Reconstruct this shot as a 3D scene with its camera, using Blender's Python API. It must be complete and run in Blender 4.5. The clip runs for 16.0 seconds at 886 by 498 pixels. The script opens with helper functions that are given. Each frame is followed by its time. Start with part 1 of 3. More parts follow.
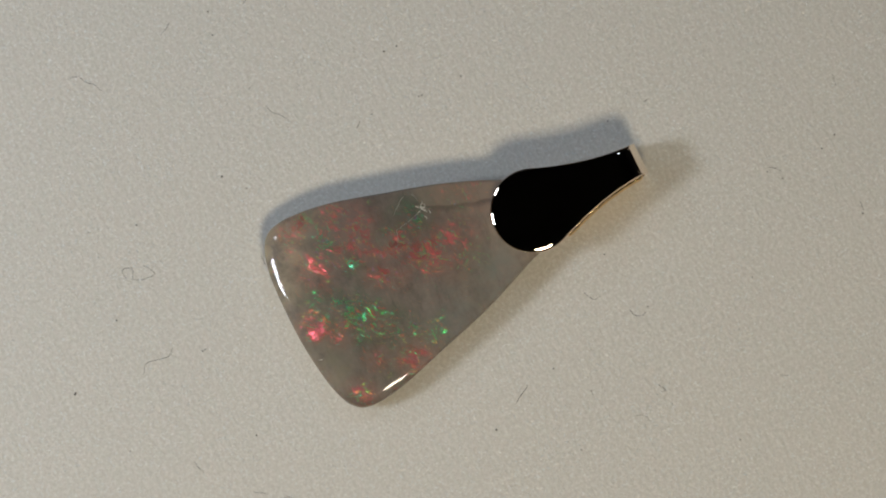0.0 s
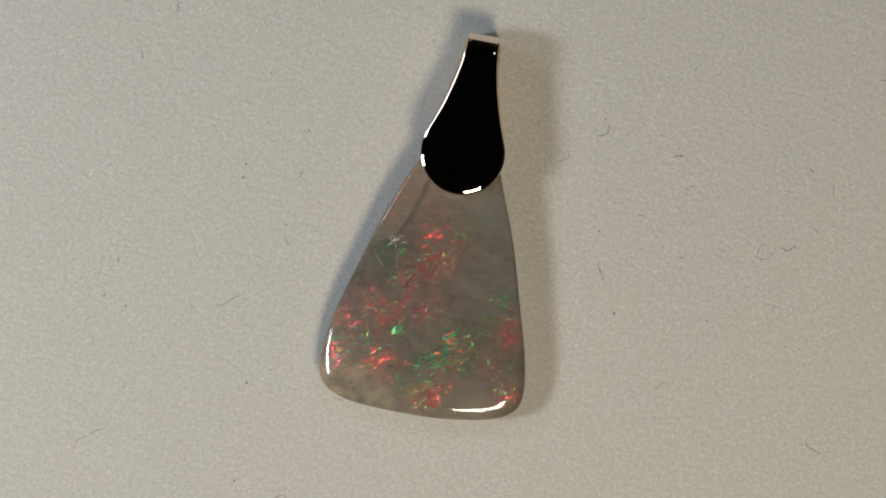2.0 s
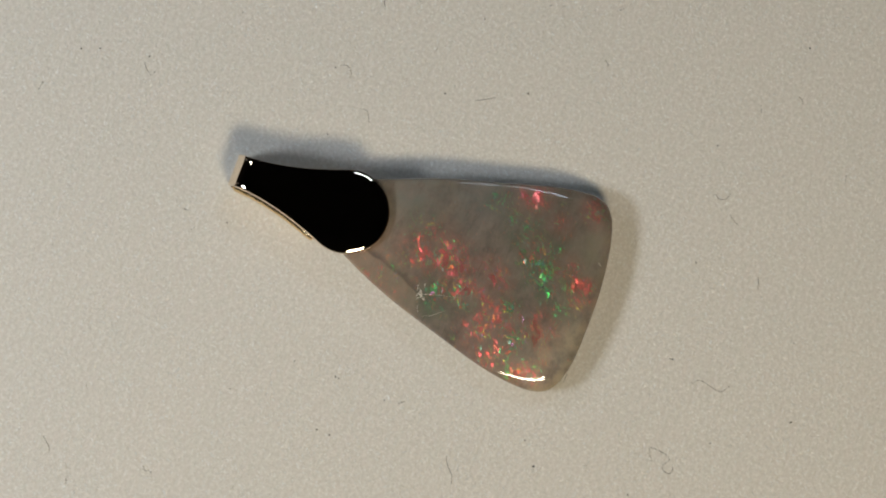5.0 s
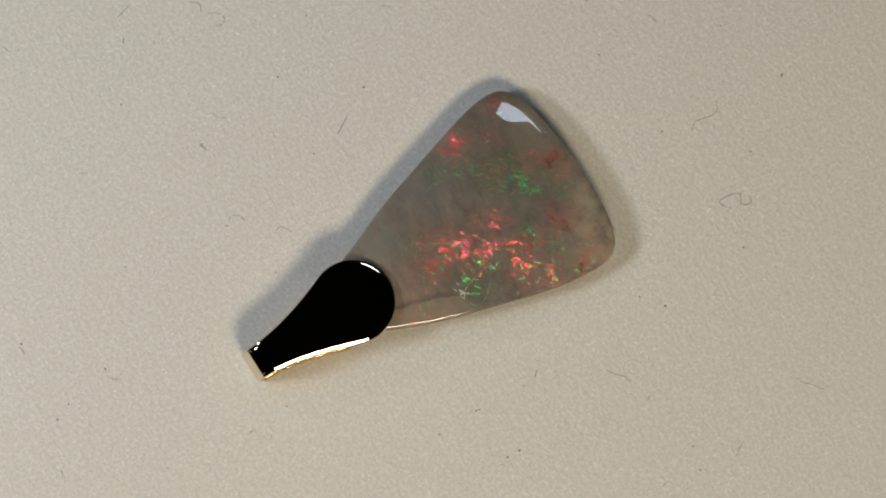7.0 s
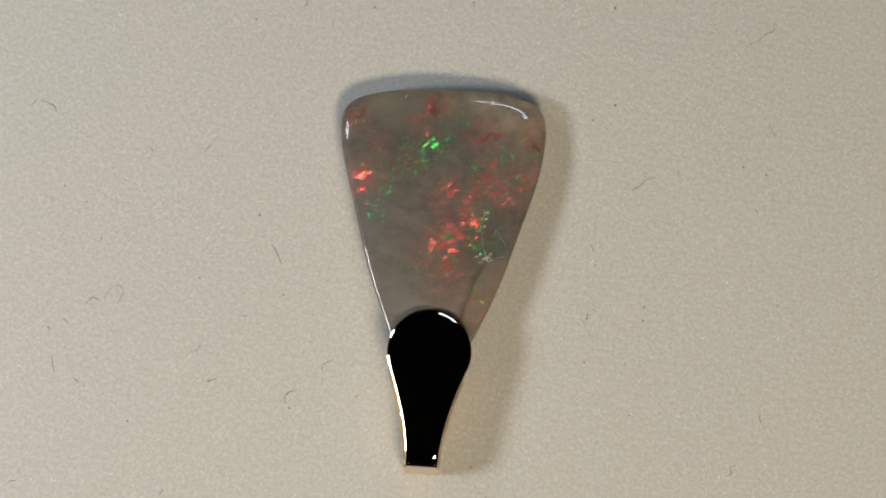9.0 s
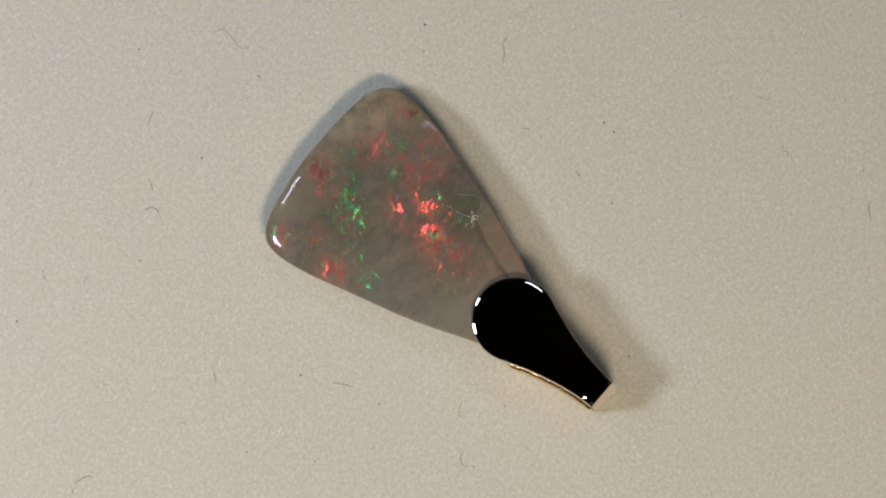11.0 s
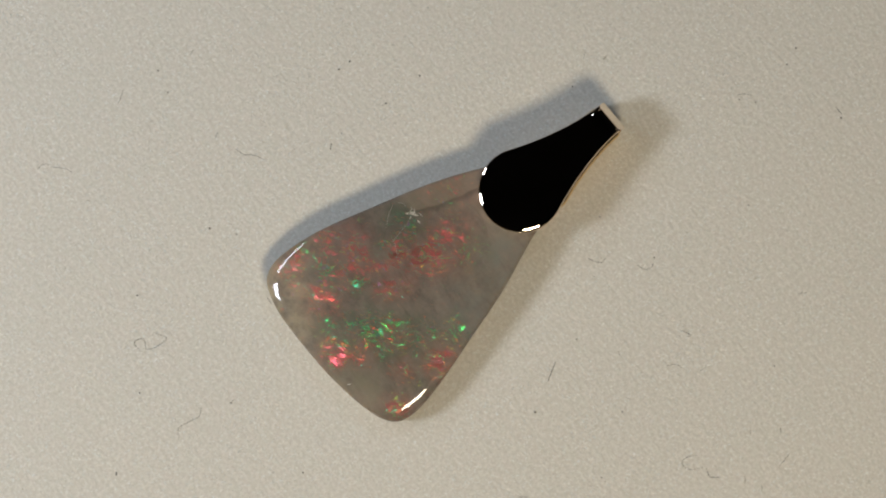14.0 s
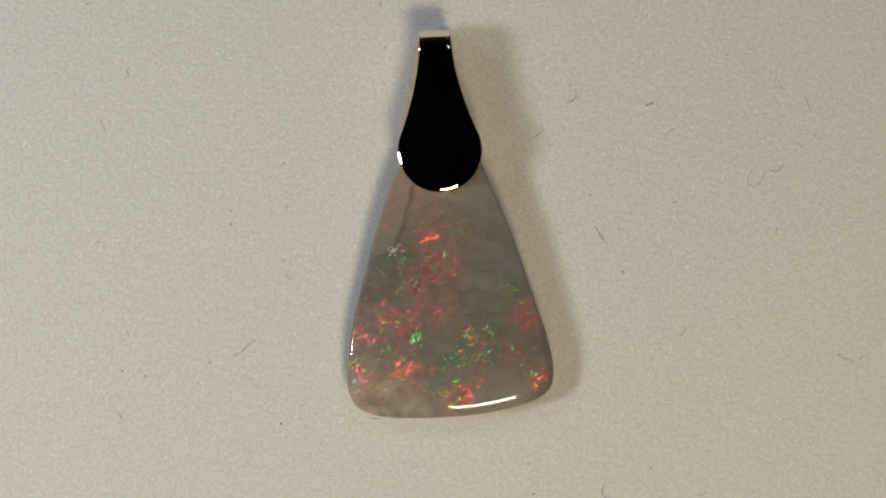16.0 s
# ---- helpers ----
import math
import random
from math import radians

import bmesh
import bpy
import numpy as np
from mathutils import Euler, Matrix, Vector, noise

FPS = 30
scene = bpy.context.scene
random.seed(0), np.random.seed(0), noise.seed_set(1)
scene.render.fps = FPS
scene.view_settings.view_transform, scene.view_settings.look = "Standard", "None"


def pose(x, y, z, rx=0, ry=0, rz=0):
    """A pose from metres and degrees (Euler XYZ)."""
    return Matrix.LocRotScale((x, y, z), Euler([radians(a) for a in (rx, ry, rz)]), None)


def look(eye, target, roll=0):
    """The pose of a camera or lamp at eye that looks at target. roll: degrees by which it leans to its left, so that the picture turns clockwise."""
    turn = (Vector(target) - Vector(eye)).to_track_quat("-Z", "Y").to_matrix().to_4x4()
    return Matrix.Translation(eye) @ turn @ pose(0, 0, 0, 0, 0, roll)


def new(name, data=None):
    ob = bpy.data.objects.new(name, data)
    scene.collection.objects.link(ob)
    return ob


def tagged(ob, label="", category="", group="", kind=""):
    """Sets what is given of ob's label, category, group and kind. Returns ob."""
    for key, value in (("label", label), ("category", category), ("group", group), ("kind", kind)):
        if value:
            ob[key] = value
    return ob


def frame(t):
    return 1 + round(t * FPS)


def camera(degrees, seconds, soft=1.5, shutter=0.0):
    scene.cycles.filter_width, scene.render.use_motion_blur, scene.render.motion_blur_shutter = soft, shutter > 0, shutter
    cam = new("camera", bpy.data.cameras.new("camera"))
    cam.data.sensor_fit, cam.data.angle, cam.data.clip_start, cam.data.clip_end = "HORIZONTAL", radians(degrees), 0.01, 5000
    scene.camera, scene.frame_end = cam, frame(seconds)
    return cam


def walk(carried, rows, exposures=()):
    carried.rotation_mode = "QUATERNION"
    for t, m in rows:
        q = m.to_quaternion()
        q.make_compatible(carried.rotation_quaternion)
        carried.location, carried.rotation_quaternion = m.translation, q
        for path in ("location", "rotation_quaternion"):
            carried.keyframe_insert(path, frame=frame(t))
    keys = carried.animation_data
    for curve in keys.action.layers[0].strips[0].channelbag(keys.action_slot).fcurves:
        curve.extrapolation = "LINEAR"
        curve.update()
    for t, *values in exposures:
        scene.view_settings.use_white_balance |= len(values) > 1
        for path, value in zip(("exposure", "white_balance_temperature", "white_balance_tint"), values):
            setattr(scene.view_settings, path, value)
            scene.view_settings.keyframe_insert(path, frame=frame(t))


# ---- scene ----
MM = 0.001
SPIN = 26.66          # degrees a second, anticlockwise seen from above
END = 16.0

# camera: fixed on a stand, looking almost straight down on the turntable
cam = camera(21.0, END, soft=2.0)
CAM_POSE = Matrix(((0.99991720, -0.00075608, -0.01284592, -2.038 * MM),
                   (0.00000000, 0.99827236, -0.05875630, -10.068 * MM),
                   (0.01286815, 0.05875143, 0.99818970, 177.364 * MM),
                   (0, 0, 0, 1)))
walk(cam, [(0.0, CAM_POSE), (END, CAM_POSE)], exposures=((0.0, -0.03, 6200, 10), (2.0, -0.02, 6220, 10), (2.5, 0.05, 6340, 10), (3.5, 0.10, 6400, 10), (7.0, 0.12, 6400, 10), (12.5, 0.15, 6400, 10), (END, 0.12, 6400, 10)))

# ---------------------------------------------------------------- light
world = bpy.data.worlds.new("dim_room")
world.use_nodes = True
world.node_tree.nodes["Background"].inputs[0].default_value = (0.010, 0.011, 0.013, 1)
world.node_tree.nodes["Background"].inputs[1].default_value = 0.3
scene.world = world


def desk_lamp(name, way, elevation, distance, size, watts, colour):
    """A small lamp head that points at the turntable's middle. way: its bearing in the plan, degrees from +x."""
    d = bpy.data.lights.new(name, "AREA")
    d.shape, d.size, d.size_y, d.energy, d.color = "RECTANGLE", size[0] * MM, size[1] * MM, watts, colour
    e, a = radians(elevation), radians(way)
    eye = Vector((math.cos(e) * math.cos(a), math.cos(e) * math.sin(a), math.sin(e))) * distance * MM
    ob = new(name, d)
    ob.matrix_world = look(eye, (0, 0, 0))
    return ob


desk_lamp("warm_lamp", -74, 57, 260, (64, 44), 0.353, (1.0, 0.845, 0.60))
desk_lamp("side_lamp", -172, 44, 200, (36, 36), 0.160, (0.88, 0.935, 1.0))
desk_lamp("side_lamp", 149, 42, 200, (26, 30), 0.033, (0.85, 0.92, 1.0))
desk_lamp("cool_lamp", 64, 57, 260, (62, 26), 0.047, (0.68, 0.83, 1.0))


# ---------------------------------------------------------------- materials
def material(name):
    m = bpy.data.materials.new(name)
    m.use_nodes = True
    t = m.node_tree
    return m, t, t.nodes["Principled BSDF"]


def ramp(t, source, stops):
    r = t.nodes.new("ShaderNodeValToRGB")
    t.links.new(source, r.inputs[0])
    e = r.color_ramp.elements
    while len(e) < len(stops):
        e.new(0.5)
    for k, (p, c) in zip(e, stops):
        k.position, k.color = p, (*c, 1) if len(c) == 3 else c
    return r.outputs[0]


def object_place(t, scale=(1, 1, 1)):
    """Object coordinates in millimetres, stretched."""
    c = t.nodes.new("ShaderNodeTexCoord")
    m = t.nodes.new("ShaderNodeMapping")
    m.inputs["Scale"].default_value = [1000 * s for s in scale]
    t.links.new(c.outputs["Object"], m.inputs["Vector"])
    return m.outputs[0]


def noise_of(t, place, scale, detail=4, rough=0.6, warp=0.0):
    n = t.nodes.new("ShaderNodeTexNoise")
    t.links.new(place, n.inputs["Vector"])
    n.inputs["Scale"].default_value, n.inputs["Detail"].default_value = scale, detail
    n.inputs["Roughness"].default_value, n.inputs["Distortion"].default_value = rough, warp
    return n


def math_of(t, op, a, b):
    n = t.nodes.new("ShaderNodeMath")
    n.operation = op
    for k, v in enumerate((a, b)):
        if isinstance(v, (int, float)):
            n.inputs[k].default_value = v
        else:
            t.links.new(v, n.inputs[k])
    return n.outputs[0]


def mix_colour(t, factor, a, b):
    n = t.nodes.new("ShaderNodeMix")
    n.data_type = "RGBA"
    for k, v in ((0, factor), (6, a), (7, b)):
        if isinstance(v, (int, float)):
            n.inputs[k].default_value = v
        elif isinstance(v, tuple):
            n.inputs[k].default_value = (*v, 1)
        else:
            t.links.new(v, n.inputs[k])
    return n.outputs[2]


def bump_of(t, height, strength, distance):
    b = t.nodes.new("ShaderNodeBump")
    t.links.new(height, b.inputs["Height"])
    b.inputs["Strength"].default_value, b.inputs["Distance"].default_value = strength, distance
    return b.outputs[0]


def make_sheet():
    m, t, p = material("pale_sheet")
    place = object_place(t)
    fine = noise_of(t, place, 3.4, 4, 0.7)
    brushed = t.nodes.new("ShaderNodeMapping")
    brushed.inputs["Rotation"].default_value, brushed.inputs["Scale"].default_value = (0, 0, radians(-60)), (0.45, 1.2, 1.0)
    t.links.new(place, brushed.inputs["Vector"])
    nap = noise_of(t, brushed.outputs[0], 1.9, 3, 0.6, 0.5)
    broad = noise_of(t, place, 0.12, 3, 0.5)
    base = ramp(t, fine.outputs[0], ((0.36, (0.46, 0.435, 0.385)), (0.50, (0.555, 0.53, 0.475)), (0.64, (0.73, 0.71, 0.66))))
    tone = ramp(t, broad.outputs[0], ((0.35, (0.57, 0.55, 0.50)), (0.65, (0.60, 0.56, 0.50))))
    tint = ramp(t, nap.outputs["Color"], ((0.35, (0.60, 0.545, 0.50)), (0.65, (0.555, 0.555, 0.49))))
    t.links.new(mix_colour(t, 0.35, mix_colour(t, 0.35, base, tone), tint), p.inputs["Base Color"])
    height = math_of(t, "ADD", fine.outputs[0], math_of(t, "MULTIPLY", nap.outputs[0], 0.9))
    t.links.new(bump_of(t, height, 0.55, 0.00011), p.inputs["Normal"])
    p.inputs["Roughness"].default_value = 0.75
    p.inputs["Sheen Weight"].default_value = 0.1
    return m


def make_gold(name, rough, colour, dented=0.0):
    m, t, p = material(name)
    n = noise_of(t, object_place(t), 1.5, 3)
    t.links.new(ramp(t, n.outputs[0], ((0.3, (rough * 0.8,) * 3), (0.7, (rough * 1.3,) * 3))), p.inputs["Roughness"])
    p.inputs["Base Color"].default_value = (*colour, 1)
    p.inputs["Metallic"].default_value = 1.0
    if dented:
        dents = noise_of(t, object_place(t), 2.4, 3, 0.6)
        t.links.new(bump_of(t, dents.outputs[0], dented, 0.0004), p.inputs["Normal"])
    return m


def plain(name, colour, rough=0.7):
    m, t, p = material(name)
    n = noise_of(t, object_place(t), 0.05, 4)
    a, b = [c * 0.8 for c in colour], [c * 1.2 for c in colour]
    t.links.new(ramp(t, n.outputs[0], ((0.3, a), (0.7, b))), p.inputs["Base Color"])
    p.inputs["Roughness"].default_value = rough
    return m


def vector_of(t, op, a, b=None, scale=None):
    n = t.nodes.new("ShaderNodeVectorMath")
    n.operation = op
    for k, v in enumerate((a, b)):
        if v is None:
            continue
        if isinstance(v, tuple):
            n.inputs[k].default_value = v
        else:
            t.links.new(v, n.inputs[k])
    if scale is not None:
        n.inputs["Scale"].default_value = scale
    return n.outputs["Value"] if op in ("DISTANCE", "LENGTH", "DOT_PRODUCT") else n.outputs["Vector"]


def zones(t, place, spots, leaning=False):
    """One inside the round zones (x, y, radius, weight), fading outwards; millimetres on the stone.
    A fifth number is the bearing to which the flakes of a zone lean; then their lean is given too."""
    total, lean = None, None
    for x, y, r, w, *way in spots:
        d = vector_of(t, "DISTANCE", place, (x, y, 2.5))
        m = t.nodes.new("ShaderNodeMapRange")
        m.interpolation_type = "SMOOTHSTEP"
        t.links.new(d, m.inputs[0])
        m.inputs["From Min"].default_value, m.inputs["From Max"].default_value = r * 2.6, r * 0.3
        m.inputs["To Max"].default_value = w
        total = m.outputs[0] if total is None else math_of(t, "MAXIMUM", total, m.outputs[0])
        if way:
            a = radians(way[0])
            v = t.nodes.new("ShaderNodeVectorMath")
            v.operation = "SCALE"
            v.inputs[0].default_value = (0.26 * math.cos(a), 0.26 * math.sin(a), 0)
            t.links.new(m.outputs[0], v.inputs["Scale"])
            lean = v.outputs[0] if lean is None else vector_of(t, "ADD", lean, v.outputs[0])
    ragged = noise_of(t, place, 0.75, 4, 0.65)
    edge = ramp(t, ragged.outputs[0], ((0.36, (0.25,) * 3), (0.62, (1.3,) * 3)))
    total = math_of(t, "MULTIPLY", total, edge)
    return (total, lean) if leaning else total


def soft_step(t, value, low, high):
    """Nought at low, one at high."""
    m = t.nodes.new("ShaderNodeMapRange")
    m.interpolation_type = "SMOOTHSTEP"
    t.links.new(value, m.inputs[0])
    m.inputs["From Min"].default_value, m.inputs["From Max"].default_value = low, high
    return m.outputs[0]


def flash_layer(t, place, zone, turn, stretch, size, seed, cut, colours, lean_to=None):
    """Flakes of play-of-colour: cover, colour and tilted normal."""
    warp = noise_of(t, place, 0.5, 4, 0.6)
    off = vector_of(t, "SCALE", vector_of(t, "SUBTRACT", warp.outputs["Color"], (0.5, 0.5, 0.5)), scale=2.0)
    moved = vector_of(t, "ADD", vector_of(t, "ADD", place, off), (seed, seed * 0.7, 0.0))
    mp = t.nodes.new("ShaderNodeMapping")
    mp.inputs["Rotation"].default_value = (0, 0, radians(-turn))
    t.links.new(moved, mp.inputs["Vector"])
    turned_place = mp.outputs[0]
    mp = t.nodes.new("ShaderNodeMapping")
    mp.inputs["Scale"].default_value = (1 / stretch, 1, 0.2)
    t.links.new(turned_place, mp.inputs["Vector"])
    cells = t.nodes.new("ShaderNodeTexVoronoi")
    cells.inputs["Scale"].default_value = 1 / size
    t.links.new(mp.outputs[0], cells.inputs["Vector"])
    wisp = noise_of(t, mp.outputs[0], 0.75 / size, 6, 0.66, 0.2)
    level = math_of(t, "ADD", wisp.outputs[0], math_of(t, "MULTIPLY", math_of(t, "SUBTRACT", zone, 1.0), 0.26))
    cover = t.nodes.new("ShaderNodeMapRange")
    cover.interpolation_type = "SMOOTHSTEP"
    t.links.new(level, cover.inputs[0])
    cover.inputs["From Min"].default_value, cover.inputs["From Max"].default_value = cut + 0.02, cut + 0.27
    grain = noise_of(t, place, 5.5, 3, 0.7)
    broken = math_of(t, "MULTIPLY", cover.outputs[0], ramp(t, grain.outputs[0], ((0.36, (0.25,) * 3), (0.60, (1.0,) * 3))))
    sep = t.nodes.new("ShaderNodeSeparateColor")
    t.links.new(cells.outputs["Color"], sep.inputs[0])
    colour = ramp(t, sep.outputs[2], colours)
    flow = noise_of(t, mp.outputs[0], 0.6 / size, 2, 0.5)
    lean = mix_colour(t, 0.55, cells.outputs["Color"], flow.outputs["Color"])
    tilt = vector_of(t, "MULTIPLY", vector_of(t, "SUBTRACT", lean, (0.5, 0.5, 0.5)), (0.9, 0.9, 0.0))
    if lean_to is not None:
        tilt = vector_of(t, "ADD", tilt, lean_to)
    return broken, colour, tilt, math_of(t, "MULTIPLY", zone, wisp.outputs[0])


def make_opal():
    m, t, p = material("opal")
    place = object_place(t)
    clouds = noise_of(t, place, 0.22, 4, 0.6, 0.8)
    veil = noise_of(t, place, 1.1, 5, 0.7, 0.2)
    body = ramp(t, clouds.outputs[0], ((0.32, (0.118, 0.099, 0.079)), (0.50, (0.182, 0.147, 0.120)), (0.70, (0.240, 0.191, 0.156))))
    body = mix_colour(t, 0.5, body, ramp(t, veil.outputs[0], ((0.34, (0.088, 0.084, 0.066)), (0.50, (0.152, 0.126, 0.103)), (0.68, (0.228, 0.180, 0.146)))))
    # dark wisps that run slantwise through the stone
    slant = t.nodes.new("ShaderNodeMapping")
    slant.inputs["Rotation"].default_value, slant.inputs["Scale"].default_value = (0, 0, radians(-40)), (0.4, 1.7, 1.0)
    t.links.new(place, slant.inputs["Vector"])
    wisps = noise_of(t, slant.outputs[0], 1.1, 6, 0.68, 0.6)
    body = mix_colour(t, ramp(t, wisps.outputs[0], ((0.34, (0.42,) * 3), (0.47, (0.0,) * 3))), body, (0.070, 0.058, 0.044))
    body = mix_colour(t, ramp(t, wisps.outputs[0], ((0.56, (0.0,) * 3), (0.70, (0.35,) * 3))), body, (0.27, 0.205, 0.165))
    # milky stone, its rim coloured paler for light that comes through the edge
    milky_glow = zones(t, place, ((-5.9, -10.6, 2.4, 0.85), (-2.6, -11.6, 1.6, 0.6), (0.6, -11.8, 1.4, 0.5), (3.5, 5.0, 3.0, 0.3), (4.2, -11.3, 1.6, 0.4), (-4.0, 4.5, 2.0, 0.35),
                             (-6.4, -8.0, 1.2, 0.4)))
    body = mix_colour(t, milky_glow, body, (0.36, 0.305, 0.210))
    cool = zones(t, place, ((3.6, 3.4, 1.6, 0.4), (4.9, -0.8, 1.5, 0.35), (-4.2, -7.6, 1.0, 0.35)))
    body = mix_colour(t, cool, body, (0.125, 0.150, 0.145))
    murky = zones(t, place, ((2.6, -7.6, 2.2, 0.55), (-3.0, -0.7, 1.1, 0.6), (5.4, -6.6, 1.4, 0.4)))
    body = mix_colour(t, murky, body, (0.072, 0.085, 0.055))
    # a healed crack near the bail, and the clearer sliver of stone beyond it
    bent = noise_of(t, place, 0.9, 3, 0.6)
    axes = t.nodes.new("ShaderNodeSeparateXYZ")
    t.links.new(vector_of(t, "ADD", place, vector_of(t, "SCALE", vector_of(t, "SUBTRACT", bent.outputs["Color"], (0.5, 0.5, 0.5)), scale=0.35)), axes.inputs[0])
    u = math_of(t, "SUBTRACT", axes.outputs[1], 0.25)
    line = math_of(t, "ADD", math_of(t, "MULTIPLY", u, math_of(t, "ADD", math_of(t, "MULTIPLY", u, -0.03), 0.45)), -3.55)
    side = math_of(t, "SUBTRACT", axes.outputs[0], line)
    above = soft_step(t, u, -0.35, 0.15)
    sliver = math_of(t, "MULTIPLY", above, soft_step(t, side, 0.06, -0.10))
    seam = math_of(t, "MULTIPLY", above, math_of(t, "MULTIPLY", soft_step(t, side, -0.12, 0.03), soft_step(t, side, 0.55, 0.05)))
    body = mix_colour(t, math_of(t, "MULTIPLY", sliver, 0.36), body, (0.30, 0.235, 0.165))
    body = mix_colour(t, math_of(t, "MULTIPLY", seam, 0.5), body, (0.070, 0.062, 0.048))
    red_zone, red_lean = zones(t, place, ((-0.6, 1.2, 1.4, 0.85, -96), (-0.3, -0.6, 1.1, 1.25, 70), (-1.2, -2.2, 1.2, 1.3, 55), (-0.5, -4.0, 1.0, 1.2, 65), (-2.0, -4.7, 0.7, 1.1, -76),
                                          (-3.7, -5.6, 1.5, 0.95, 110), (-4.9, -6.4, 1.2, 0.9, -60), (-2.5, -8.5, 1.1, 0.95, -70), (-5.4, -9.6, 0.9, 0.8, -96), (1.3, -10.5, 0.75, 1.35, -120),
                                          (7.2, -9.3, 0.7, 1.15, -115), (6.3, -4.6, 0.9, 1.1, 145), (2.3, -8.8, 0.8, 1.1, 50), (-6.1, -8.6, 0.7, 1.25, 165), (-3.4, 3.7, 1.3, 0.7, -30),
                                          (1.0, 0.9, 0.9, 0.8, 110), (2.9, -6.3, 0.8, 0.8, -150), (5.2, -7.2, 0.7, 0.75, -130)), True)
    green_zone, green_lean = zones(t, place, ((-1.6, -6.2, 0.6, 1.0, -30), (1.2, -8.1, 1.1, 1.1, 140), (2.5, -6.6, 1.2, 1.05, 20), (5.2, -2.6, 0.7, 0.9, -85), (4.2, -4.7, 0.9, 0.9, 145),
                                              (-2.6, -3.0, 0.6, 1.15, 70), (-3.0, -0.9, 1.1, 0.85, 90), (1.6, 2.0, 0.8, 0.85, -90), (-6.2, -8.0, 0.5, 0.9, 110), (-3.9, -7.4, 0.9, 0.95, 60),
                                              (7.6, -10.3, 0.6, 1.0, -80), (1.2, -9.4, 0.7, 0.85, -110), (-0.6, -9.9, 0.6, 0.85, -110), (3.1, -5.5, 0.7, 1.0, -100), (-2.9, 2.7, 0.7, 0.7, -60)), True)
    red = flash_layer(t, place, red_zone, 36, 3.0, 0.27, 3.1, 0.39,
                      ((0.0, (0.90, 0.10, 0.11)), (0.45, (0.95, 0.16, 0.16)), (0.8, (0.92, 0.12, 0.20)), (1.0, (0.80, 0.27, 0.17))), red_lean)
    green = flash_layer(t, place, green_zone, 42, 2.4, 0.21, 17.3, 0.41,
                        ((0.0, (0.06, 0.75, 0.16)), (0.5, (0.09, 0.85, 0.22)), (0.8, (0.06, 0.62, 0.42)), (1.0, (0.35, 0.75, 0.14))), green_lean)
    both = math_of(t, "ADD", math_of(t, "MULTIPLY", math_of(t, "MAXIMUM", red_zone, green_zone), 0.6), 0.42)
    fleck = flash_layer(t, place, both, 42, 2.6, 0.13, 41.7, 0.41,
                        ((0.0, (0.95, 0.10, 0.07)), (0.35, (0.95, 0.28, 0.10)), (0.5, (0.60, 0.70, 0.10)), (0.62, (0.05, 0.80, 0.18)), (0.85, (0.04, 0.60, 0.40)), (1.0, (0.5, 0.15, 0.55))))
    over = math_of(t, "GREATER_THAN", green[0], math_of(t, "MULTIPLY", red[0], 0.8))
    colour = mix_colour(t, over, red[1], green[1])
    tilt = mix_colour(t, over, red[2], green[2])
    cover = math_of(t, "MAXIMUM", red[0], green[0])
    small = math_of(t, "GREATER_THAN", fleck[0], math_of(t, "MULTIPLY", cover, 1.3))
    colour = mix_colour(t, small, colour, fleck[1])
    tilt = mix_colour(t, small, tilt, fleck[2])
    cover = math_of(t, "MAXIMUM", cover, math_of(t, "MULTIPLY", fleck[0], 0.85))
    body = mix_colour(t, math_of(t, "MULTIPLY", red[3], 0.9), body, (0.30, 0.105, 0.08))
    body = mix_colour(t, math_of(t, "MULTIPLY", green[3], 0.8), body, (0.075, 0.125, 0.075))
    turned = t.nodes.new("ShaderNodeVectorTransform")
    turned.vector_type, turned.convert_from, turned.convert_to = "VECTOR", "OBJECT", "WORLD"
    t.links.new(tilt, turned.inputs[0])
    geo = t.nodes.new("ShaderNodeNewGeometry")
    normal = vector_of(t, "NORMALIZE", vector_of(t, "ADD", geo.outputs["Normal"], turned.outputs[0]))
    flake = t.nodes.new("ShaderNodeBsdfPrincipled")
    t.links.new(colour, flake.inputs["Base Color"])
    t.links.new(normal, flake.inputs["Normal"])
    flake.inputs["Metallic"].default_value, flake.inputs["Roughness"].default_value = 1.0, 0.36
    for b in (p, flake):
        b.inputs["Coat Weight"].default_value = 1.0
        b.inputs["Coat Roughness"].default_value = 0.02
    t.links.new(body, p.inputs["Base Color"])
    p.inputs["Roughness"].default_value = 0.5
    p.inputs["Specular IOR Level"].default_value = 0.2
    p.inputs["Subsurface Weight"].default_value = 0.6
    p.inputs["Subsurface Radius"].default_value = (1.0, 0.8, 0.6)
    p.inputs["Subsurface Scale"].default_value = 0.0008
    mix = t.nodes.new("ShaderNodeMixShader")
    t.links.new(math_of(t, "MULTIPLY", cover, 0.53), mix.inputs[0])
    t.links.new(p.outputs[0], mix.inputs[1])
    t.links.new(flake.outputs[0], mix.inputs[2])
    t.links.new(mix.outputs[0], t.nodes["Material Output"].inputs["Surface"])
    return m


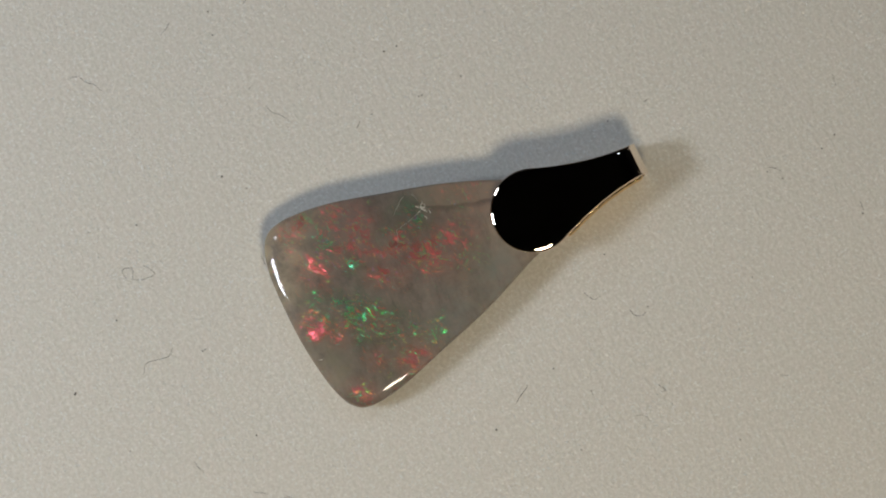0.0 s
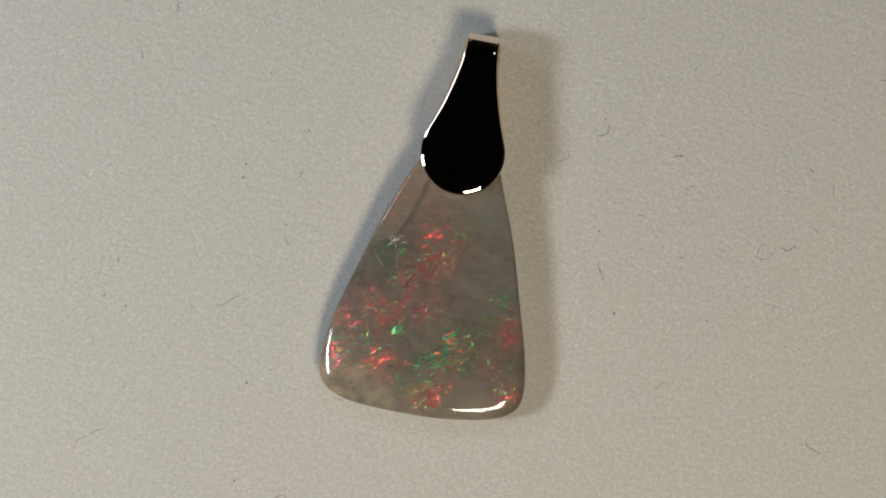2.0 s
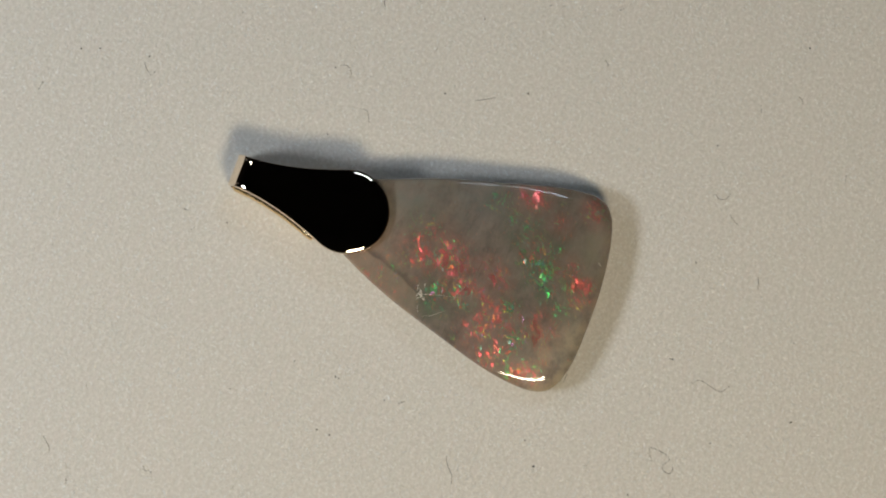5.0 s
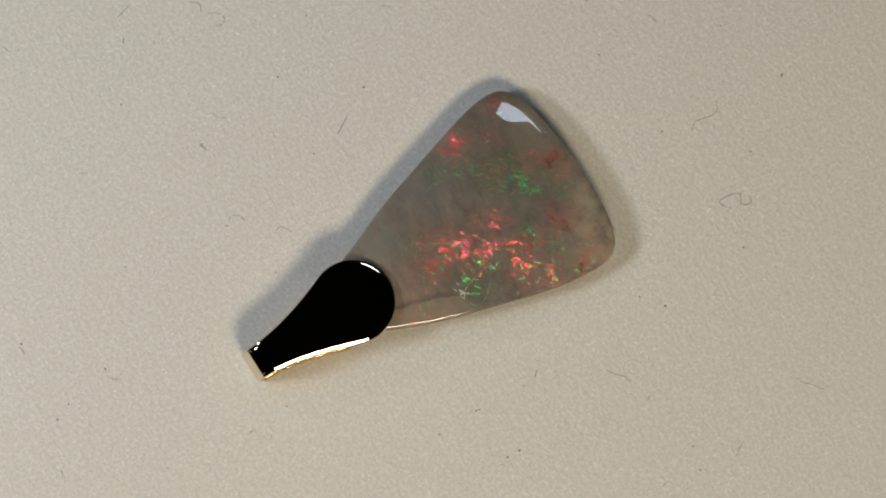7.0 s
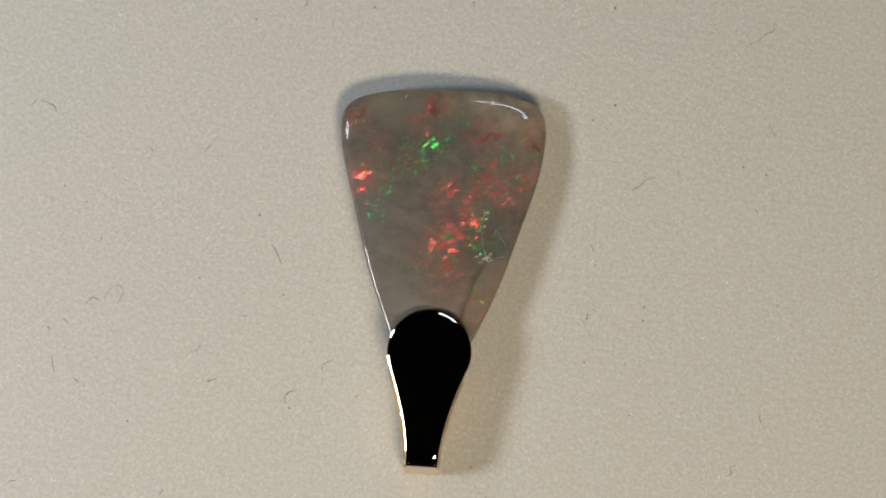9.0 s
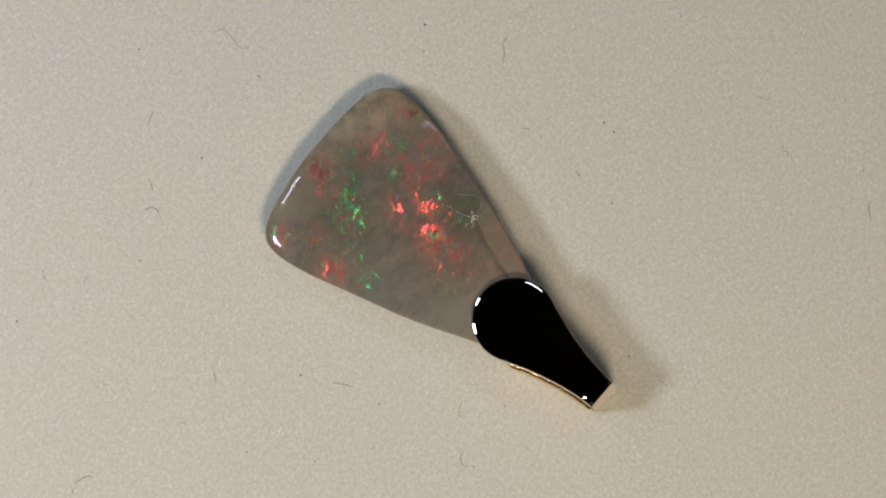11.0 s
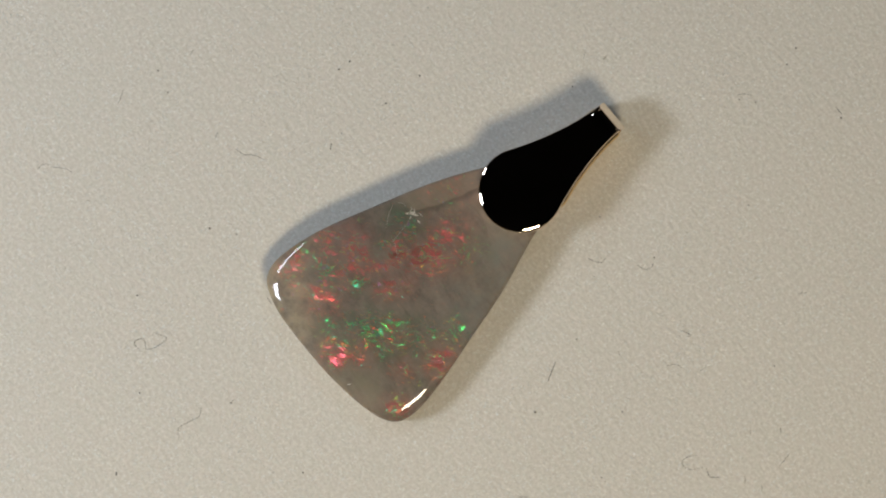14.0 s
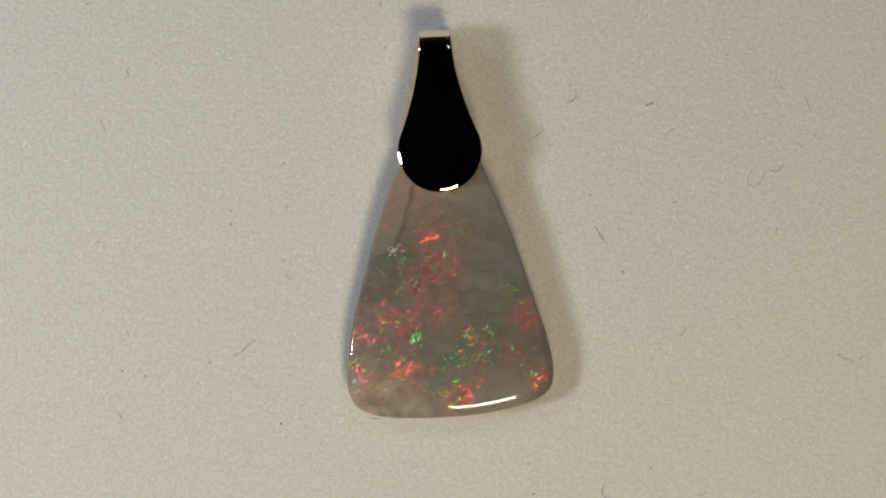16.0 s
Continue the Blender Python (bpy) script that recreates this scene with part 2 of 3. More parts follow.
SHEET = make_sheet()
GOLD = make_gold("polished_gold", 0.012, (0.93, 0.76, 0.62))
GOLD_SATIN = make_gold("satin_gold", 0.12, (0.90, 0.78, 0.64))
GOLD_WORKED = make_gold("worked_gold", 0.2, (1.0, 0.76, 0.42), 0.3)
OPAL = make_opal()
DARK_WALL = plain("dark_wall_paint", (0.03, 0.03, 0.032))
DARK_WOOD = plain("dark_table_wood", (0.05, 0.04, 0.03))
BLACK_PLASTIC = plain("black_plastic", (0.02, 0.02, 0.02), 0.5)
SPARK, _t, _p = material("sparkling_fibre")
_g = _t.nodes.new("ShaderNodeNewGeometry")
_t.links.new(ramp(_t, _g.outputs["Random Per Island"], ((0.0, (0.57, 0.55, 0.50)), (0.3, (0.66, 0.62, 0.56)), (0.6, (0.60, 0.63, 0.61)), (1.0, (0.70, 0.69, 0.65)))),
             _p.inputs["Base Color"])
_p.inputs["Roughness"].default_value = 0.40
_p.inputs["Specular IOR Level"].default_value = 1.0
INCLUSION = plain("pale_inclusion", (0.50, 0.46, 0.38), 0.5)
LINT = plain("dark_lint", (0.06, 0.056, 0.052), 0.9)


# ---------------------------------------------------------------- mesh helpers
def part(name, bm, mat, parent=None, label="", smooth=False):
    me = bpy.data.meshes.new(name)
    bmesh.ops.recalc_face_normals(bm, faces=bm.faces)
    for f in bm.faces:
        f.smooth = smooth
    bm.to_mesh(me)
    bm.free()
    me.materials.append(mat)
    ob = new(name, me)
    ob.parent = parent
    if label:
        ob["label"] = label
    return ob


def box(bm, x0, y0, z0, x1, y1, z1):
    bmesh.ops.create_cube(bm, size=1, matrix=Matrix.LocRotScale(
        ((x0 + x1) / 2, (y0 + y1) / 2, (z0 + z1) / 2), None, (x1 - x0, y1 - y0, z1 - z0)))
    return bm


def rings(bm, loops, cap_first=True, cap_last=True):
    """Skin between closed loops of equally many points."""
    vs = [[bm.verts.new(p) for p in loop] for loop in loops]
    for a, b in zip(vs, vs[1:]):
        for i in range(len(a)):
            j = (i + 1) % len(a)
            bm.faces.new((a[i], a[j], b[j], b[i]))
    if cap_first:
        bm.faces.new(vs[0][::-1])
    if cap_last:
        bm.faces.new(vs[-1])
    return bm


def smooth_loop(points, steps):
    """A closed Catmull-Rom curve through the points."""
    out, n = [], len(points)
    for i in range(n):
        p = [Vector(points[(i + k) % n]) for k in (-1, 0, 1, 2)]
        for s in range(steps):
            u = s / steps
            out.append(0.5 * (2 * p[1] + (p[2] - p[0]) * u + (2 * p[0] - 5 * p[1] + 4 * p[2] - p[3]) * u * u
                              + (3 * p[1] - p[0] - 3 * p[2] + p[3]) * u ** 3))
    return out


def evened(loop, count):
    """The closed loop with points at equal steps."""
    pts = loop + [loop[0]]
    lengths = [0.0]
    for a, b in zip(pts, pts[1:]):
        lengths.append(lengths[-1] + (b - a).length)
    out, k = [], 0
    for i in range(count):
        d = lengths[-1] * i / count
        while lengths[k + 1] < d:
            k += 1
        out.append(pts[k].lerp(pts[k + 1], (d - lengths[k]) / max(1e-9, lengths[k + 1] - lengths[k])))
    return out


def inset(loop, d):
    """The anticlockwise loop moved inwards by d."""
    out, n = [], len(loop)
    for i in range(n):
        e = (loop[(i + 2) % n] - loop[i - 2]).normalized()
        out.append(loop[i] + Vector((-e.y, e.x)) * d)
    return out


def lift(loop, z):
    return [(p.x * MM, p.y * MM, (z(p) if callable(z) else z) * MM) for p in loop]


# ---------------------------------------------------------------- the room around
def room():
    for name, b in (("wall_north", (-0.45, 0.45, -0.03, 0.45, 0.47, 0.55)), ("wall_south", (-0.45, -0.47, -0.03, 0.45, -0.45, 0.55)),
                    ("wall_east", (0.45, -0.47, -0.03, 0.47, 0.47, 0.55)), ("wall_west", (-0.47, -0.47, -0.03, -0.45, 0.47, 0.55)),
                    ("ceiling", (-0.47, -0.47, 0.55, 0.47, 0.47, 0.57))):
        tagged(part(name, box(bmesh.new(), *b), DARK_WALL), "plain dark wall of the unlit surroundings", name.split("_")[0], kind="structure")
    tagged(part("floor", box(bmesh.new(), -0.47, -0.47, -0.055, 0.47, 0.47, -0.03), DARK_WOOD), "dark wooden table surface under the turntable", "table surface", kind="structure")


def disc(radius, z0, z1, bevel, n=160):
    def ring(r, z):
        return [(r * math.cos(2 * math.pi * i / n) * MM, r * math.sin(2 * math.pi * i / n) * MM, z * MM) for i in range(n)]
    return rings(bmesh.new(), [ring(radius - bevel, z0), ring(radius, z0 + bevel), ring(radius, z1 - bevel), ring(radius - bevel, z1)])


def sparkling_fibres(parent):
    """Short glossy hairs of the sheet, each a thin tilted blade."""
    rng = random.Random(5)
    verts, faces = [], []
    for _ in range(160000):
        r, a = 40 * math.sqrt(rng.random()), rng.uniform(0, 2 * math.pi)
        x, y = r * math.cos(a), r * math.sin(a)
        thick = noise.noise((x * 0.32, y * 0.32, 3.0)) + 0.6 * noise.noise((x * 0.9, y * 0.9, 8.0))
        if rng.random() > 0.42 + 0.5 * thick:
            continue
        long, wide, h = rng.uniform(0.06, 0.19), rng.uniform(0.021, 0.046), math.radians(60) + rng.gauss(0, 0.75)
        m = pose(x, y, 0.012, 0, 0, math.degrees(h)) @ pose(0, 0, 0, rng.gauss(0, 19), rng.gauss(0, 11), 0)
        k = len(verts)
        verts += [(m @ Vector((x, y, 0))) * MM for x, y in ((-long, 0), (0, -wide), (long, 0), (0, wide))]
        faces.append((k, k + 1, k + 2, k + 3))
    me = bpy.data.meshes.new("sparkling_fibres")
    me.from_pydata(verts, [], faces)
    me.materials.append(SPARK)
    ob = new("sparkle", me)
    ob.parent = parent
    return tagged(ob, "fine glossy fibres glinting in the pale sheet", kind="stuff")


def turntable():
    t = tagged(new("turntable"), "small round display turntable covered with a pale velvety sheet", "turntable")
    part("platter", disc(72, -14, -1.2, 1.0), BLACK_PLASTIC, t)
    part("cover_sheet", disc(70, -1.2, 0, 0.2), SHEET, t, "pale off-white velvety sheet with fine sparkling fibres")
    part("pedestal", disc(52, -30, -14, 2.0), BLACK_PLASTIC, t, "black plastic pedestal")
    sparkling_fibres(t)
    return t


# ---------------------------------------------------------------- the pendant
STONE_EDGE = ((-1.99, 8.04), (-3.24, 5.76), (-4.56, 2.03), (-5.60, -2.11), (-6.38, -5.43), (-6.72, -8.12), (-6.59, -10.2),
              (-5.72, -11.4), (-3.65, -11.94), (-0.33, -11.94), (2.98, -11.65), (6.09, -10.98), (7.75, -10.11), (8.25, -8.75),
              (7.83, -6.26), (6.51, -2.32), (5.06, 1.82), (3.48, 5.35), (2.36, 7.63), (0.08, 9.16))
STONE_HEIGHT = 2.85
STONE_SCALE, BAIL_SCALE = 1.010, 1.026


def crown(x, y):
    """How far the wide end falls away to both sides."""
    w = min(1, max(0, (-y - 6.0) / 4.5))
    return (0.008 if x > 1.8 else 0.0048) * w * w * (3 - 2 * w) * (x - 1.8) ** 2


def opal_stone(parent):
    edge = [p * STONE_SCALE for p in evened(smooth_loop(STONE_EDGE, 12), 240)]
    middle = Vector((0.5, -4.2))
    loops = [lift(inset(edge, 0.45), 0.0), lift(inset(edge, 0.12), 0.3), lift(inset(edge, 0.02), 1.0), lift(edge, 2.0)]
    # a tight rounded corner, then a shoulder that is broad at the wide end, then the low dome
    inner = inset(edge, 1.0)
    away = [(q - p).normalized() for p, q in zip(edge, inner)]
    broad = [0.16 + 0.62 * min(1, max(0, (-p.y - (3.2 if p.x > 0 else 6.2)) / 3.4))
             + 0.30 * math.exp(-(p - Vector((-6.0, -11.0))).length_squared / 1.8) for p in edge]
    ring, high = list(edge), [2.0] * len(edge)
    steps = [(75, 0.03), (60, 0.03), (48, 0.03), (38, 0.03), (30, 0.03)] + [(26 - 2.1 * k, None) for k in range(10)]
    for slope, step in steps:
        for i, w in enumerate(broad):
            d = step if step else w / 10
            ring[i] = ring[i] + away[i] * d
            high[i] += d * math.tan(radians(slope))
        loops.append([(p.x * MM, p.y * MM, h * MM) for p, h in zip(ring, high)])
    for k in range(1, 27):
        s = k / 27
        loops.append([(*(p.lerp(middle, s) * MM), (h + (STONE_HEIGHT - h) * (1 - (1 - s) ** 2.2)) * MM) for p, h in zip(ring, high)])
    loops = [[(x, y, z - min(1, max(0, z / MM - 0.5)) * crown(x / MM, y / MM) * MM) for x, y, z in loop] for loop in loops]
    return part("stone", rings(bmesh.new(), loops), OPAL, parent, "polished translucent grey opal with red and green flashes", True)


AXIS = (-0.04, 7.30)      # centre of the bail's round end
LEAN = radians(2.6)
TOP, UNDER = 3.2, 2.2


def bail_half_width(s):
    """Half the width of the bail's neck, s millimetres from the centre of its round end."""
    u = min(1, max(0, (s - 1.35) / 6.8))
    return 1.12 + 1.55 * (1 - u) ** 1.75


def bail_place(x, s):
    return BAIL_SCALE * Vector((AXIS[0] + x * math.cos(LEAN) - s * math.sin(LEAN), AXIS[1] + x * math.sin(LEAN) + s * math.cos(LEAN)))


def bail_outline(first=None, last=8.15):
    """Anticlockwise outline: round end and flared neck, or the neck alone from first on."""
    pts = []
    if first is None:
        a0 = math.asin(1.35 / 2.99)
        for i in range(61):
            a = math.pi - a0 + (math.pi + 2 * a0) * i / 60
            pts.append((2.99 * math.cos(a), 2.99 * math.sin(a)))
        first = 1.35
    steps = 40
    right = [(bail_half_width(first + (last - first) * i / steps), first + (last - first) * i / steps) for i in range(1, steps + 1)]
    pts += right
    pts += [(-x, s) for x, s in right[::-1]]
    return [bail_place(*p) for p in pts]


def bail(parent):
    edge = evened(bail_outline(), 260)

    def top(p):
        s = (p / BAIL_SCALE - Vector(AXIS)).dot(Vector((-math.sin(LEAN), math.cos(LEAN))))
        d = max(0, s - 6.95)
        return TOP - 0.323 * d * d

    def along(p):
        return (p / BAIL_SCALE - Vector(AXIS)).dot(Vector((-math.sin(LEAN), math.cos(LEAN))))

    def under(p):
        # beyond the stone the neck has added unseen depth, to bounce gold light down
        return UNDER - 1.2 * min(1, max(0, along(p) - 3.0))

    loops = [lift(inset(edge, 0.10), under), lift(inset(edge, -0.03), lambda p: under(p) + 0.15), lift(inset(edge, -0.05), UNDER + 0.35)]
    steps = ((84, 0.0), (60, 0.006), (36, 0.008), (26, 0.03), (24, 0.03), (22, 0.04), (20, 0.05), (16, 0.05), (12, 0.035), (7, 0.03), (2, 0.02))
    d = 0.0
    for k, (_, step) in enumerate(steps):
        d += step
        # what is still to rise, round the end and along the neck
        rest_end = sum(q * math.tan(radians(a)) for a, q in steps[k + 1:])
        rest_neck = sum(q * math.tan(radians(a * 0.8 if a < 30 else a)) for a, q in steps[k + 1:])

        def height(p, e=rest_end, n=rest_neck):
            w = min(1, max(0, (along(p) - 0.6) / 1.2))
            return top(p) - e - (n - e) * w
        loops.append(lift(inset(edge, d), height))
    bm = rings(bmesh.new(), loops)
    bm.faces.ensure_lookup_table()
    cap = bm.faces[-1]
    ahead = Vector((-math.sin(LEAN), math.cos(LEAN), 0))
    for k in range(17):
        # slices across the tip, so that its face rolls over evenly
        at = bail_place(0, 6.9 + k * 0.07) * MM
        faces = [f for f in bm.faces if f == cap or f.normal.z > 0.7 and len(f.verts) > 4]
        geom = set(faces) | {e for f in faces for e in f.edges} | {v for f in faces for v in f.verts}
        bmesh.ops.bisect_plane(bm, geom=list(geom), plane_co=(at.x, at.y, 0), plane_no=ahead)
        bm.normal_update()
        cap = max((f for f in bm.faces if f.normal.z > 0.7), key=lambda f: f.calc_area())
    top_faces = [f for f in bm.faces if f.normal.z > 0.7 and (len(f.verts) > 4 or f.calc_area() > 0.05 * MM * MM)]
    for v in {v for f in top_faces for v in f.verts}:
        v.co.z = top(Vector((v.co.x, v.co.y)) / MM) * MM
    front = part("front_plate", bm, GOLD, parent, "mirror-polished gold face plate with rounded edge", True)
    for f in front.data.polygons:
        if f.normal.z > 0.7 and f.area > 0.03 * MM * MM:
            f.use_smooth = False
    seat = [Vector((2.62 * math.cos(2 * math.pi * i / 64), 2.62 * math.sin(2 * math.pi * i / 64))) + Vector(AXIS) * BAIL_SCALE for i in range(64)]
    part("seat", rings(bmesh.new(), [lift(seat, 1.9), lift(seat, UNDER + 0.05)]), GOLD, parent, "round gold seat glued to the stone", True)
    # the band that folds over at the tip
    prof = ((8.0, 2.56), (8.17, 2.60), (8.61, 1.74), (8.64, 0.2), (8.56, -0.95), (8.3, -1.36), (7.9, -1.38))
    loops = []
    for s, z in prof:
        w = bail_half_width(8.15) + 0.03
        n = Vector((s - 7.7, (z - 0.6) * 0.5)).normalized() * 0.25
        quad = [(-w, s, z), (w, s, z), (w, s - n.x, z - n.y), (-w, s - n.x, z - n.y)]
        loops.append([(*(bail_place(x, q) * MM), h * MM) for x, q, h in quad])
    part("end_fold", rings(bmesh.new(), loops), GOLD_SATIN, parent, "folded gold end of the bail", False)
    back = inset(evened(bail_outline(1.6, 8.1), 160), -0.24)
    part("back_plate", rings(bmesh.new(), [lift(inset(back, 0.14), -1.04), lift(inset(back, 0.02), -0.92), lift(back, -0.55), lift(inset(back, 0.03), -0.30),
                                           lift(inset(back, 0.12), -0.12), lift(inset(back, 0.3), -0.02), lift(inset(back, 0.7), 0.0)]),
         GOLD_WORKED, parent, "hand-worked gold back plate of the bail", True)
    return front


def pendant():
    p = tagged(new("pendant"), "triangular opal pendant with a polished gold bail lying flat", "pendant")
    stone = opal_stone(p)
    bail(p)
    return p, stone


def stone_height(x, y):
    """Height of the stone's top, found by a ray straight down on its mesh."""
    hit, at, _, _ = STONE_MESH.ray_cast((x * MM, y * MM, 0.02), (0, 0, -1))
    return at.z / MM if hit else 0.0


def thread(name, points, radius, mat, parent=None, height=None, sides=5):
    """A thin hair through the points, lying on what is under it."""
    line = []
    pts = [Vector(p) for p in points]
    pts = [2 * pts[0] - pts[1]] + pts + [2 * pts[-1] - pts[-2]]
    for i in range(1, len(pts) - 2):
        p = pts[i - 1:i + 3]
        for s in range(5):
            u = s / 5
            line.append(0.5 * (2 * p[1] + (p[2] - p[0]) * u + (2 * p[0] - 5 * p[1] + 4 * p[2] - p[3]) * u * u + (3 * p[1] - p[0] - 3 * p[2] + p[3]) * u ** 3))
    line.append(pts[-2])
    loops = []
    for i, q in enumerate(line):
        e = (line[min(i + 1, len(line) - 1)] - line[max(i - 1, 0)]).normalized()
        side = Vector((-e.y, e.x))
        r = radius * (0.45 + 0.55 * math.sin(math.pi * (i + 0.6) / (len(line) + 0.2)))
        z = height(q.x, q.y) if height else r
        loops.append([((q.x + side.x * r * math.cos(a)) * MM, (q.y + side.y * r * math.cos(a)) * MM, (z + r * math.sin(a)) * MM)
                      for a in (2 * math.pi * k / sides for k in range(sides))])
    return part(name, rings(bmesh.new(), loops), mat, parent, "", True)


def stone_marks(stone):
    """Pale healed cracks and one dark pit in the stone's top."""
    bpy.context.view_layer.update()
    rng = random.Random(12)
    lines = [(((-4.95, -0.35), (-4.6, -1.05), (-4.0, -1.75), (-3.65, -2.1)), 0.015), (((-4.0, 0.1), (-4.5, -0.02), (-4.8, -0.3)), 0.02), (((-3.1, -2.1), (-2.2, -2.3), (-1.5, -2.65)), 0.016),
             (((3.7, -11.2), (3.85, -10.9)), 0.04), (((-3.5, 0.3), (-3.0, -0.9), (-2.75, -1.9), (-2.4, -2.9)), 0.014)]
    for _ in range(9):
        x, y, h, d = rng.gauss(-3.4, 0.28), rng.gauss(0.15, 0.2), rng.uniform(0, math.pi), rng.uniform(0.10, 0.34)
        c, q = math.cos(h) * d, math.sin(h) * d * 0.8
        lines.append((((x - c, y - q), (x + rng.gauss(0, 0.1), y + rng.gauss(0, 0.1)), (x + c, y + q)), rng.uniform(0.03, 0.075)))
    for _ in range(6):
        # the thick middle of the star
        x, y, h = rng.gauss(-3.4, 0.20), rng.gauss(0.12, 0.10), rng.gauss(0.5, 0.45)
        c, q = math.cos(h) * 0.17, math.sin(h) * 0.17
        lines.append((((x - c, y - q), (x, y), (x + c, y + q)), rng.uniform(0.07, 0.11)))
    for line, r in lines:
        thread("vein", line, r, INCLUSION, stone, lambda x, y, k=r: stone_height(x, y) - 0.6 * k)
    bm = bmesh.new()
    bmesh.ops.create_icosphere(bm, subdivisions=2, radius=0.075 * MM,
                               matrix=Matrix.Translation((0.6 * MM, -7.8 * MM, (stone_height(0.6, -7.8) - 0.045) * MM)))
    part("pit", bm, LINT, stone, "tiny dark pit", True)


def lint(*points):
    ob = thread("lint_fibre", points, random.choice((0.013, 0.016, 0.020)), LINT)
    CARRIED.append(tagged(ob, "fine dark curled lint fibre on the pale sheet", "lint", "lint on the sheet"))


def speck(x, y):
    bm = bmesh.new()
    bmesh.ops.create_icosphere(bm, subdivisions=1, radius=1)
    for v in bm.verts:
        v.co = Vector((v.co.x * random.uniform(0.8, 1.3), v.co.y * random.uniform(0.6, 1.0), v.co.z * 0.6 + 0.5))
    r = random.uniform(0.05, 0.085)
    bmesh.ops.transform(bm, matrix=pose(x * MM, y * MM, 0, 0, 0, random.uniform(0, 180)) @ Matrix.Scale(r * MM, 4), verts=bm.verts)
    CARRIED.append(tagged(part("dust_speck", bm, LINT), "tiny dark dust speck on the pale sheet", "dust", "specks on the sheet"))


